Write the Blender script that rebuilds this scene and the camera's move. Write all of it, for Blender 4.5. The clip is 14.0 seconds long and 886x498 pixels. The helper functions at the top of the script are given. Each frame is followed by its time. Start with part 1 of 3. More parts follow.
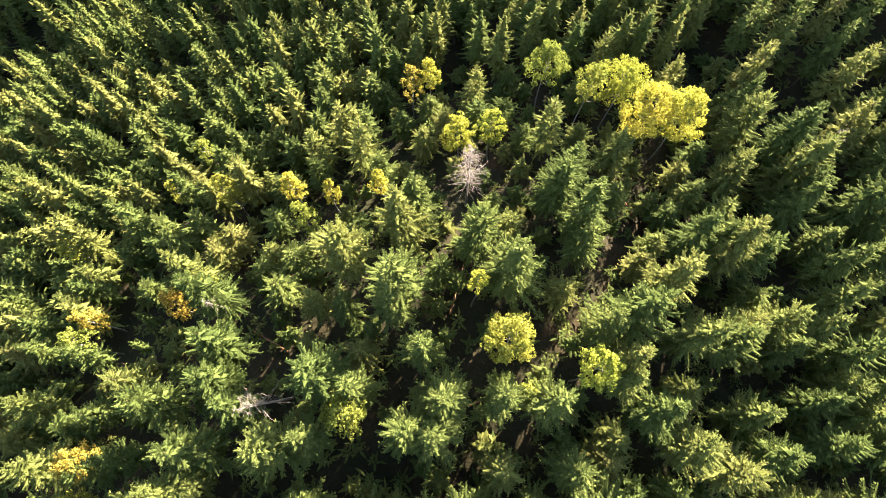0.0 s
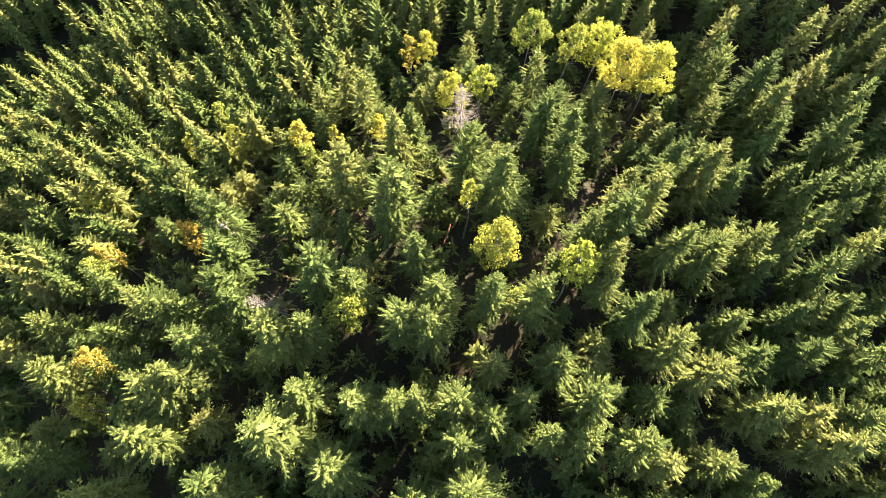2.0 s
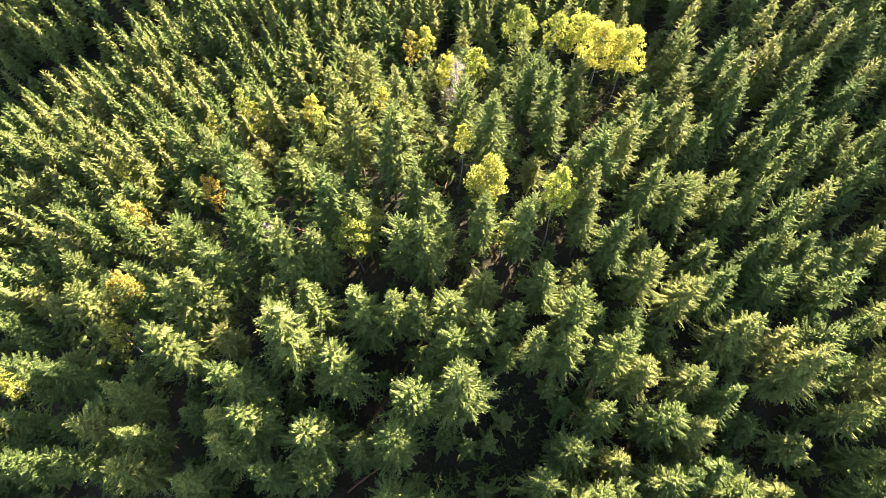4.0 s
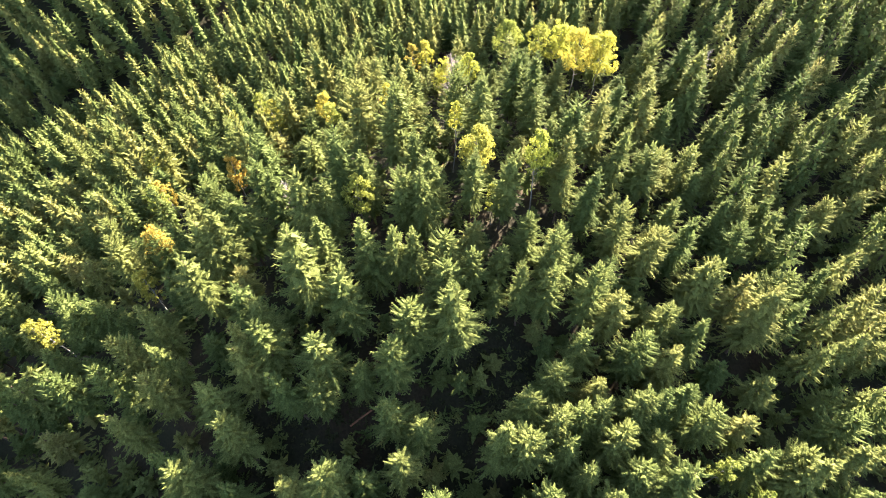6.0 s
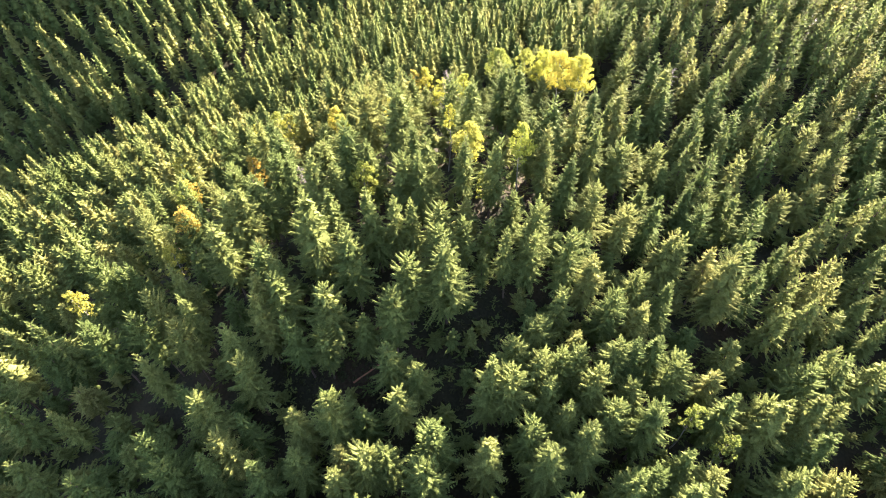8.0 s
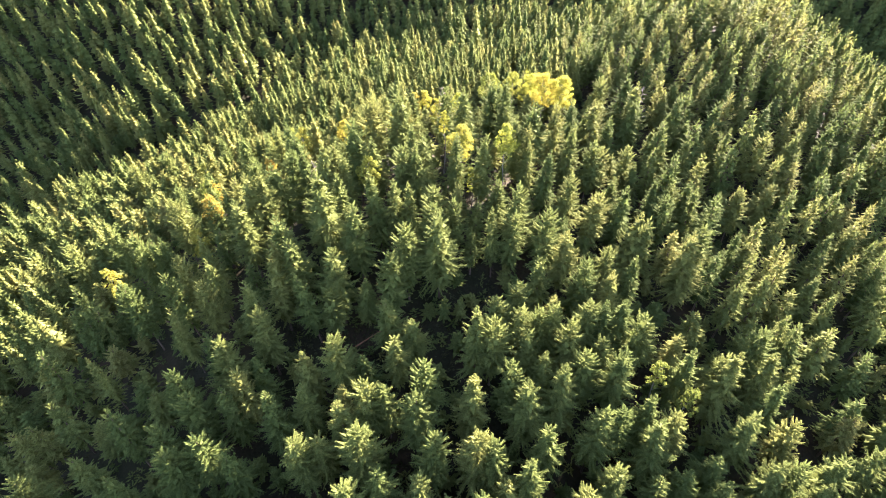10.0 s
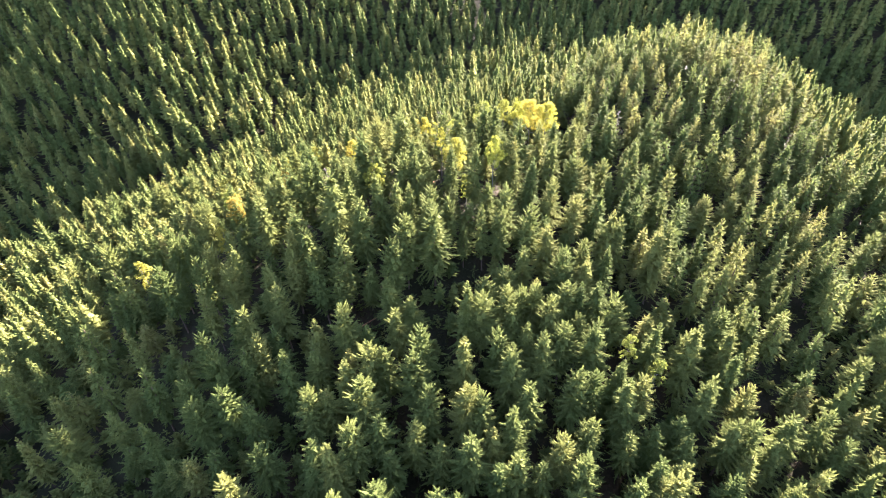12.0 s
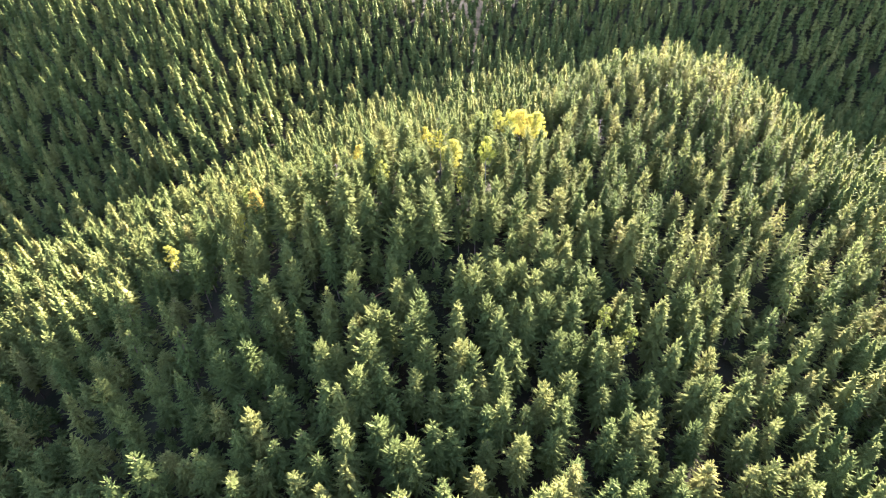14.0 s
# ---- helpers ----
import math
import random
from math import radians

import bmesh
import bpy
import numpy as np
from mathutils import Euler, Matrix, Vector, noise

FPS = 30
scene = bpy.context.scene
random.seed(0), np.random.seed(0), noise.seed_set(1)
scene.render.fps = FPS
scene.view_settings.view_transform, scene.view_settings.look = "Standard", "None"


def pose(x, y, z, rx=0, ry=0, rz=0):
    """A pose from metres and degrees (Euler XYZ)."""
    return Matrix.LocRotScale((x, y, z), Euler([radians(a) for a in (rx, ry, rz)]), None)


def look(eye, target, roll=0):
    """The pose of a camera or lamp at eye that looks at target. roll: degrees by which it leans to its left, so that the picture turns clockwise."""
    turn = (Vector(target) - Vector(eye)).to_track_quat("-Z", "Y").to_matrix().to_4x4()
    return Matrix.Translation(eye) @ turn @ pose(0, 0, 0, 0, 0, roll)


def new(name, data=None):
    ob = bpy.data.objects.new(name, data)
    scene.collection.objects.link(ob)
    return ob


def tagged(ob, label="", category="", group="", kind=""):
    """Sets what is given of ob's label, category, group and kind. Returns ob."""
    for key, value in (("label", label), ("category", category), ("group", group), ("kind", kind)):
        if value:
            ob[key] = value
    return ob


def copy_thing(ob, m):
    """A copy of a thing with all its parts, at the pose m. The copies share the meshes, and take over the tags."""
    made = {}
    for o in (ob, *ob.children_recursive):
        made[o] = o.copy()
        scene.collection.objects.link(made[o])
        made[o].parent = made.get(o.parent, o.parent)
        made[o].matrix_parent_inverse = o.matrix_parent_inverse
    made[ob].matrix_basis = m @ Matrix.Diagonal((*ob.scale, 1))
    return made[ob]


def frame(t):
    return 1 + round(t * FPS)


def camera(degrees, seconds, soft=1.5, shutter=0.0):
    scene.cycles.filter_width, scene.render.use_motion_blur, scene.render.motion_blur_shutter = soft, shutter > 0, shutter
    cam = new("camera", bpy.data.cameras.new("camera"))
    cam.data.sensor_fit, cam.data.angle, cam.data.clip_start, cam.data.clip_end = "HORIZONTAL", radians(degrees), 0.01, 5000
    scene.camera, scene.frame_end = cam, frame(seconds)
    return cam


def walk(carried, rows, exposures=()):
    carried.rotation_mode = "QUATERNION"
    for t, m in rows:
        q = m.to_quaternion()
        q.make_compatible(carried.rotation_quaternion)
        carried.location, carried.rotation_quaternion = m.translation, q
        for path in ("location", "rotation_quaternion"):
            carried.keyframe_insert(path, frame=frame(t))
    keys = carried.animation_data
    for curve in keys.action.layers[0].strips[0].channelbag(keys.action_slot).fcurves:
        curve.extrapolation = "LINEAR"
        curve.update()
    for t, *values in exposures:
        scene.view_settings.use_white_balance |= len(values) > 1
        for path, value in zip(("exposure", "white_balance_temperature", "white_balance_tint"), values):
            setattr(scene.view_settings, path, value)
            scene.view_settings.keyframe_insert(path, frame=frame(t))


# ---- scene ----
cam = camera(81.3, 14.0, soft=0.75)
METRES, EYE, TILT, LEAN, TURN = 120.0, 70.8, -70.0, 0.0, 0.0
ROWS = [
    (0.0, 0.0, 0.0, 0.0, 0.0, -0.0, 0.0),
    (0.5, 0.0012, -0.0112, -0.0335, 0.01, 1.19, -0.01),
    (1.0, 0.0028, -0.0224, -0.0672, -0.01, 2.32, 0.0),
    (1.5, 0.0045, -0.0342, -0.1012, -0.02, 3.46, 0.02),
    (2.0, 0.0064, -0.0463, -0.1353, -0.03, 4.67, 0.03),
    (2.5, 0.008, -0.0588, -0.1696, 0.02, 5.88, 0.01),
    (3.0, 0.0095, -0.071, -0.2041, 0.07, 7.05, -0.01),
    (5.5, 0.0197, -0.1304, -0.3755, 0.41, 14.84, 0.08),
    (6.0, 0.0225, -0.1424, -0.4091, 0.49, 16.05, 0.05),
    (6.5, 0.025, -0.1542, -0.4419, 0.56, 17.82, 0.03),
    (7.0, 0.0284, -0.1656, -0.4753, 0.69, 19.38, 0.0),
    (7.5, 0.032, -0.1773, -0.5084, 0.81, 20.83, -0.06),
    (8.0, 0.0363, -0.1886, -0.5417, 0.92, 22.26, -0.15),
    (10.5, 0.0565, -0.2493, -0.7085, 1.12, 28.7, -0.63),
    (11.0, 0.0599, -0.2612, -0.7416, 1.15, 29.99, -0.68),
    (11.5, 0.0629, -0.273, -0.7749, 1.18, 31.31, -0.73),
    (12.0, 0.066, -0.2846, -0.8083, 1.2, 32.61, -0.81),
    (12.5, 0.0691, -0.2966, -0.8416, 1.19, 33.89, -0.9),
    (13.0, 0.0716, -0.3087, -0.8747, 1.18, 34.93, -0.98),
    (13.5, 0.0736, -0.321, -0.9074, 1.12, 35.67, -1.05),
    (14.0, 0.0755, -0.3331, -0.9394, 1.06, 35.58, -1.11),
]
EXPOSURES = [(0.0, 4.05, 6900, 9), (3.0, 4.3, 6750, 11), (7.0, 4.65, 6500, 20), (11.0, 4.76, 6350, 26), (14.0, 4.82, 5950, 29)]
walk(cam, [(t, pose(0, 0, EYE, TILT, LEAN, TURN) @ pose(METRES * x, METRES * y, METRES * z, 90 + pitch, roll, yaw)) for t, x, y, z, yaw, pitch, roll in ROWS], EXPOSURES)

# ---- daylight: a low sun from the front right ----
SUN_AZIMUTH, SUN_HEIGHT = 34.5, 16.3
world = bpy.data.worlds.new("sky")
scene.world = world
world.use_nodes = True
wn = world.node_tree.nodes
sky = wn.new("ShaderNodeTexSky")
sky.sky_type = "NISHITA"
sky.sun_disc = False
sky.sun_elevation = radians(SUN_HEIGHT)
sky.sun_rotation = radians(SUN_AZIMUTH)
wn["Background"].inputs["Strength"].default_value = 0.054
world.node_tree.links.new(sky.outputs["Color"], wn["Background"].inputs["Color"])
sun = new("sun", bpy.data.lights.new("sun", "SUN"))
sun.data.energy, sun.data.angle, sun.data.color = 5.0, radians(0.6), (1.0, 0.92, 0.74)
sun_way = Vector((math.sin(radians(SUN_AZIMUTH)) * math.cos(radians(SUN_HEIGHT)),
                  math.cos(radians(SUN_AZIMUTH)) * math.cos(radians(SUN_HEIGHT)), math.sin(radians(SUN_HEIGHT))))
sun.matrix_world = look(sun_way * 400, (0, 0, 0))


# ---- materials ----
class Nodes:
    """A node material with short ways to add and join nodes."""

    def __init__(self, name):
        self.mat = bpy.data.materials.new(name)
        self.mat.use_nodes = True
        self.tree = self.mat.node_tree
        self.tree.nodes.clear()

    def add(self, kind, **values):
        node = self.tree.nodes.new(kind)
        for key, value in values.items():
            node.inputs[key.replace("_", " ")].default_value = value
        return node

    def join(self, a, b):
        self.tree.links.new(a, b)

    def math(self, op, a, b):
        node = self.tree.nodes.new("ShaderNodeMath")
        node.operation = op
        for i, v in enumerate((a, b)):
            if isinstance(v, (int, float)):
                node.inputs[i].default_value = v
            else:
                self.join(v, node.inputs[i])
        return node.outputs[0]

    def noise(self, scale, detail=3.0, where=None):
        node = self.add("ShaderNodeTexNoise", Scale=scale, Detail=detail)
        if where is None:
            where = self.tree.nodes.new("ShaderNodeNewGeometry").outputs["Position"]
        self.join(where, node.inputs["Vector"])
        return node.outputs["Fac"]

    def ramp(self, fac, stops):
        node = self.tree.nodes.new("ShaderNodeValToRGB")
        node.color_ramp.elements[0].position, node.color_ramp.elements[0].color = stops[0][0], (*stops[0][1], 1)
        node.color_ramp.elements[1].position, node.color_ramp.elements[1].color = stops[-1][0], (*stops[-1][1], 1)
        for at, colour in stops[1:-1]:
            node.color_ramp.elements.new(at).color = (*colour, 1)
        self.join(fac, node.inputs["Fac"])
        return node.outputs["Color"]

    def scaled(self, colour, fac):
        node = self.tree.nodes.new("ShaderNodeVectorMath")
        node.operation = "SCALE"
        self.join(colour, node.inputs[0])
        self.join(fac, node.inputs["Scale"])
        return node.outputs[0]

    def finish(self, colour, rough=0.7, gloss=0.25, thin=0.0, bump=None, depth=0.05, strength=0.5):
        bsdf = self.add("ShaderNodeBsdfPrincipled", Roughness=rough)
        bsdf.inputs["Specular IOR Level"].default_value = gloss
        self.join(colour, bsdf.inputs["Base Color"])
        if bump is not None:
            b = self.add("ShaderNodeBump", Distance=depth, Strength=strength)
            self.join(bump, b.inputs["Height"])
            self.join(b.outputs["Normal"], bsdf.inputs["Normal"])
        shader = bsdf.outputs[0]
        if thin:
            leaf = self.add("ShaderNodeBsdfTranslucent")
            self.join(colour, leaf.inputs["Color"])
            mix = self.add("ShaderNodeMixShader", Fac=thin)
            self.join(shader, mix.inputs[1])
            self.join(leaf.outputs[0], mix.inputs[2])
            shader = mix.outputs[0]
        out = self.add("ShaderNodeOutputMaterial")
        self.join(shader, out.inputs["Surface"])
        return self.mat


def foliage(name, stops, single, thin, fine=5.0, spread=0.75, base=0.0):
    """Leaves or needles; each tree has a hue of its own, from its own chance or from the tint laid into a forest."""
    n = Nodes(name)
    if single:
        own = n.tree.nodes.new("ShaderNodeObjectInfo").outputs["Random"]
    else:
        attr = n.tree.nodes.new("ShaderNodeAttribute")
        attr.attribute_name = "tint"
        own = attr.outputs["Fac"]
    patch = n.noise(0.45, 2.0)
    mixed = n.math("ADD", n.math("ADD", n.math("MULTIPLY", own, spread), base), n.math("MULTIPLY", n.math("SUBTRACT", patch, 0.3), 0.55))
    grain = n.math("ADD", n.math("MULTIPLY", n.noise(fine, 3.0), 0.9), n.math("MULTIPLY", n.noise(fine * 3.5, 2.0), 0.9))
    bright = n.math("ADD", n.math("MULTIPLY", grain, 1.75), -0.58)
    colour = n.scaled(n.ramp(mixed, stops), bright)
    return n.finish(colour, rough=0.85, gloss=0.03, thin=thin, bump=n.noise(14.0, 2.0), depth=0.06, strength=0.6)


SPRUCE_HUES = [(0.0, (0.060, 0.082, 0.025)), (0.35, (0.083, 0.104, 0.031)), (0.65, (0.113, 0.128, 0.038)), (0.88, (0.142, 0.145, 0.043)), (1.0, (0.158, 0.149, 0.048))]
M_NEEDLES = foliage("spruce_needles", SPRUCE_HUES, True, 0.46)
M_BOUGH = foliage("spruce_bough_needles", SPRUCE_HUES, True, 0.46, 5.0, 0.24, 0.26)
M_FOREST = foliage("forest_needles", SPRUCE_HUES, False, 0.48, 4.0, 0.85)
M_GOLD = foliage("golden_leaves", [(0.0, (0.15, 0.18, 0.036)), (0.4, (0.22, 0.235, 0.04)), (0.75, (0.28, 0.265, 0.045)), (1.0, (0.35, 0.29, 0.05))], True, 0.36, 2.4, 0.55, 0.28)
M_ORANGE = foliage("orange_leaves", [(0.0, (0.23, 0.19, 0.04)), (1.0, (0.29, 0.19, 0.037))], True, 0.38, 3.0)
M_GREEN = foliage("green_leaves", [(0.0, (0.085, 0.11, 0.026)), (1.0, (0.135, 0.15, 0.033))], True, 0.35, 3.0)
M_OLIVE = foliage("olive_leaves", [(0.0, (0.12, 0.15, 0.033)), (0.5, (0.18, 0.19, 0.038)), (1.0, (0.26, 0.23, 0.042))], True, 0.36, 3.0)


def rough_surface(name, dark, light, scale, grain, rough=0.9, depth=0.05):
    n = Nodes(name)
    fac = n.math("ADD", n.math("MULTIPLY", n.noise(scale), 0.6), n.math("MULTIPLY", n.noise(grain, 4.0), 0.4))
    return n.finish(n.ramp(fac, [(0.3, dark), (0.7, light)]), rough=rough, gloss=0.15, bump=n.noise(grain * 1.5, 4.0), depth=depth)


M_BARK = rough_surface("spruce_bark", (0.05, 0.035, 0.027), (0.13, 0.085, 0.062), 0.7, 9.0)
M_BIRCH_BARK = rough_surface("birch_bark", (0.07, 0.064, 0.055), (0.21, 0.195, 0.165), 1.2, 6.0)
M_DEADWOOD = rough_surface("weathered_deadwood", (0.10, 0.08, 0.072), (0.24, 0.195, 0.175), 0.8, 8.0)
M_LOG = rough_surface("red_brown_log", (0.14, 0.06, 0.035), (0.30, 0.14, 0.075), 1.0, 8.0)
M_SHRUB = rough_surface("undergrowth_leaves", (0.018, 0.026, 0.009), (0.055, 0.05, 0.018), 0.35, 5.0)


def floor_material():
    n = Nodes("forest_floor")
    patch, litter = n.noise(0.12, 4.0), n.noise(2.2, 5.0)
    base = n.ramp(patch, [(0.32, (0.016, 0.016, 0.007)), (0.5, (0.022, 0.019, 0.010)), (0.68, (0.033, 0.022, 0.012))])
    colour = n.scaled(base, n.math("ADD", n.math("MULTIPLY", litter, 1.2), 0.35))
    return n.finish(colour, rough=0.95, gloss=0.1, bump=n.noise(3.0, 5.0), depth=0.15)


M_FLOOR = floor_material()


# ---- building helpers ----
def raw_mesh(name, verts, tris, mats, which=None, tint=None, smooth=False):
    """One mesh from arrays of corners and triangles; which: each triangle's material."""
    me = bpy.data.meshes.new(name)
    verts, tris = np.asarray(verts, np.float32), np.asarray(tris, np.int32)
    me.vertices.add(len(verts))
    me.vertices.foreach_set("co", verts.ravel())
    me.loops.add(len(tris) * 3)
    me.loops.foreach_set("vertex_index", tris.ravel())
    me.polygons.add(len(tris))
    me.polygons.foreach_set("loop_start", np.arange(len(tris), dtype=np.int32) * 3)
    if which is not None:
        me.polygons.foreach_set("material_index", np.asarray(which, np.int32))
    if smooth:
        me.polygons.foreach_set("use_smooth", np.ones(len(tris), dtype=bool))
    for m in mats:
        me.materials.append(m)
    me.update(calc_edges=True)
    if tint is not None:
        me.attributes.new("tint", "FLOAT", "POINT").data.foreach_set("value", np.asarray(tint, np.float32))
    return me


def tube(points, radii, sides):
    """Corners and triangles of a bent, tapering stem that is closed at its end."""
    points, radii = np.asarray(points, float), np.asarray(radii, float)
    way = np.gradient(points, axis=0)
    way /= np.linalg.norm(way, axis=1)[:, None] + 1e-9
    ref = np.where(np.abs(way[:, 2:3]) > 0.9, np.array([[1.0, 0, 0]]), np.array([[0, 0, 1.0]]))
    u = np.cross(way, ref)
    u /= np.linalg.norm(u, axis=1)[:, None] + 1e-9
    v = np.cross(way, u)
    a = np.linspace(0, 2 * np.pi, sides, endpoint=False)
    ring = points[:, None] + radii[:, None, None] * (u[:, None] * np.cos(a)[None, :, None] + v[:, None] * np.sin(a)[None, :, None])
    verts = np.vstack([ring.reshape(-1, 3), points[-1:]])
    tris, n = [], len(points)
    for i in range(n - 1):
        for j in range(sides):
            k = (j + 1) % sides
            p, q, r, s = i * sides + j, i * sides + k, (i + 1) * sides + j, (i + 1) * sides + k
            tris += [(p, r, q), (q, r, s)]
    tris += [((n - 1) * sides + j, n * sides, (n - 1) * sides + (j + 1) % sides) for j in range(sides)]
    return verts, np.array(tris)


def joined(pieces):
    """Corners and triangles of several pieces in one."""
    verts, tris, at = [], [], 0
    for v, f in pieces:
        verts.append(v)
        tris.append(f + at)
        at += len(v)
    return np.vstack(verts), np.vstack(tris)


def part(name, mesh, parent, label=""):
    ob = new(name, mesh)
    ob.parent = parent
    return tagged(ob, label)


# ---- the lie of the land: a knoll on a ridge, with valleys behind ----
HILLS = [
    (6, 9, 35, 18.8), (-150, 90, 50, -22.1), (69, -75, 35, -4.8), (90, 72, 35, 9.3), (-57, -12, 35, 13.1), (-99, -75, 35, -14.2),
    (-57, 72, 35, -6.8), (300, 360, 150, 50.6), (-60, 180, 50, -26.2), (-270, 0, 100, -45.4), (-240, 360, 150, 40), (216, 156, 70, -36.4),
    (270, -120, 100, -35.5), (27, 72, 35, 2.3), (-120, 51, 35, 7.4), (-99, 9, 35, -7.9), (48, 240, 70, -22.1), (111, 114, 35, 20.7),
    (69, 30, 35, 3.1), (-330, 120, 100, -25.6), (27, -33, 35, -1.9), (-15, -96, 35, 1.4), (30, 420, 100, 17.8),
]


def gully_side(x, y):
    """How far a place lies beyond the brow of the knoll, to the north-west."""
    return ((y - 36.0) - (x + 128.0)) * 0.707


def ground_height(x, y):
    x, y = np.asarray(x, float), np.asarray(y, float)
    z = np.full(np.broadcast(x, y).shape, -20.0)
    for cx, cy, r, h in HILLS:
        z = z + h * np.exp(-((x - cx) ** 2 + (y - cy) ** 2) / (2.0 * r * r))
    # a hidden gully behind the north-western brow of the knoll
    z = z - 12.0 * np.exp(-((gully_side(x, y) - 32.0) / 15.0) ** 2 - (((x + 95.0) + (y - 70.0)) / 110.0) ** 2)
    return z + 0.35 * np.sin(x * 0.31 + 1.3) * np.sin(y * 0.27) + 0.18 * np.sin(x * 0.83) * np.sin(y * 0.71 + 2.0)


def make_ground():
    near = np.arange(-320, 461, 5.0)
    far = np.array([30, 70, 130, 220, 350, 550, 900, 1400, 2200])
    xs = np.concatenate([-420 - far[::-1], np.arange(-420, 421, 5.0), 420 + far])
    ys = np.concatenate([near[0] - far[::-1], near, near[-1] + far])
    gx, gy = np.meshgrid(xs, ys)
    verts = np.stack([gx, gy, ground_height(gx, gy)], -1).reshape(-1, 3)
    w, h = len(xs), len(ys)
    i = (np.arange(h - 1)[:, None] * w + np.arange(w - 1)[None, :]).ravel()
    tris = np.vstack([np.stack([i, i + 1, i + w + 1], -1), np.stack([i, i + w + 1, i + w], -1)])
    ob = new("ground", raw_mesh("ground", verts, tris, [M_FLOOR], smooth=True))
    return tagged(ob, "dark brown forest floor with moss and needle litter", "ground", kind="structure")


make_ground()


# ---- spruces ----
SHADED = 0.26  # share of a crown, from its foot, that stands in its neighbours' shade


def spruce_crown(rng, height, radius, whorls, each, twigs, low=0.2, cone=0.9, width=0.12, bushy=0.0, core=0.55, inner=270, skirts=0, cuts=None):
    """Boughs in whorls round the stem: each is a roofed finger of needles with many small, tilted twigs to both sides."""
    verts, tris, at = [], [], 0
    up = np.array([0, 0, 1.0])
    lobes = rng.uniform(0, 2 * np.pi, 3)

    def reach_at(s):
        # widest at a third of the way up, thin and short-boughed in the shade below
        if s < SHADED:
            return radius * (0.42 + 0.58 * s / SHADED)
        return radius * (((1 - s) / (1 - SHADED)) ** cone + 0.035)

    def level(s):
        return height * (low + (0.985 - low) * s)

    for w in range(whorls):
        s = min(max((w + rng.uniform(-0.35, 0.35)) / (whorls - 1), 0.0), 1.0) ** 0.93
        z0, reach = level(s), reach_at(s)
        turn = rng.uniform(0, 2 * np.pi)
        count = max(4, int(round(each * (0.5 + 0.5 * (1 - s) ** 0.7) * (0.65 if s < SHADED else 1.0))))
        for b in range(count):
            if 0.05 < s < 0.8 and rng.uniform() < 0.09:
                continue
            if cuts is not None:
                cuts.append((at, len(tris)))
            a = turn + 2 * np.pi * b / count + rng.uniform(-0.3, 0.3)
            length = reach * rng.uniform(0.66, 1.14) * (1 + 0.13 * math.sin(a * 2 + lobes[0] + 4 * s) + 0.09 * math.sin(a * 3 + lobes[1] - 9 * s))
            rise = 0.85 * s ** 1.6 - 0.12 + rng.uniform(-0.15, 0.15) + 0.22 * bushy
            droop = -0.62 * (1 - s) - 0.08 + 0.32 * bushy
            out, side = np.array([math.cos(a), math.sin(a), 0.0]), np.array([-math.sin(a), math.cos(a), 0.0])
            lift, bend = z0 + rng.uniform(-0.3, 0.3), rng.uniform(-0.16, 0.16) * length

            def along(u):
                return out * (length * u) + up * (lift + length * (rise * u + droop * u * u + 0.32 * u ** 4)) + side * (bend * u * u)

            wide = width * (0.55 + 0.45 * min(1.0, length / 1.8))
            if twigs == 0:
                # far off: a bent blade
                l = width * rng.uniform(0.8, 1.2)
                mid = along(0.62) - up * (0.35 * l)
                verts.append(np.array([along(0.15), mid + side * l, along(1.05), mid - side * l]))
                tris.extend([(at, at + 2, at + 1), (at, at + 3, at + 2)])
                at += 4
                continue
            # the roofed finger
            foot, mid, tip = along(0.12), along(0.6) + up * 0.03, along(1.03) + up * 0.04
            l, r = wide * rng.uniform(1.0, 1.8), wide * rng.uniform(1.0, 1.8)
            verts.append(np.array([foot, mid, mid + side * l - up * (0.6 * l), mid - side * r - up * (0.6 * r), tip]))
            tris.extend([(at, at + 1, at + 2), (at, at + 3, at + 1), (at + 2, at + 1, at + 4), (at + 1, at + 3, at + 4)])
            at += 5
            # the twigs
            n = max(1, int(round(twigs * (0.5 if s < SHADED else 1.0) * (0.35 + 0.65 * min(1.0, length / 2.4)))))
            for k in range(n):
                u = 0.2 + 0.78 * (k + rng.uniform(0, 0.9)) / n
                sign = 1 if (k + b) % 2 else -1
                splay = rng.uniform(0.45, 1.05)
                way = out * math.cos(splay) + side * (sign * math.sin(splay)) + up * rng.uniform(-0.42, 0.22)
                far = length * rng.uniform(0.08, 0.19) * (1.2 - 0.6 * u) + 0.17
                root = along(u)
                across = np.array([-way[1], way[0], rng.uniform(-0.6, 0.6)]) * (wide * rng.uniform(0.5, 0.85))
                belly = root + way * (0.3 * far)
                verts.append(np.array([belly + across, belly - across, root + way * far]))
                tris.append((at, at + 1, at + 2))
                at += 3
    if cuts is not None:
        cuts.append((at, len(tris)))
    # the dense inner foliage that closes the crown round its stem: sprays that hang about it at all angles
    n = inner
    t, a = rng.uniform(0.06, 0.88, n), rng.uniform(0, 2 * np.pi, n)
    r = np.array([reach_at(x) for x in t]) * core * rng.uniform(0.25, 1.0, n)
    hub = np.stack([r * np.cos(a), r * np.sin(a), level(t) + rng.uniform(-0.5, 0.5, n)], -1)
    fall = np.stack([np.cos(a), np.sin(a), rng.uniform(-1.1, 0.2, n)], -1) * (radius * rng.uniform(0.13, 0.24, n))[:, None]
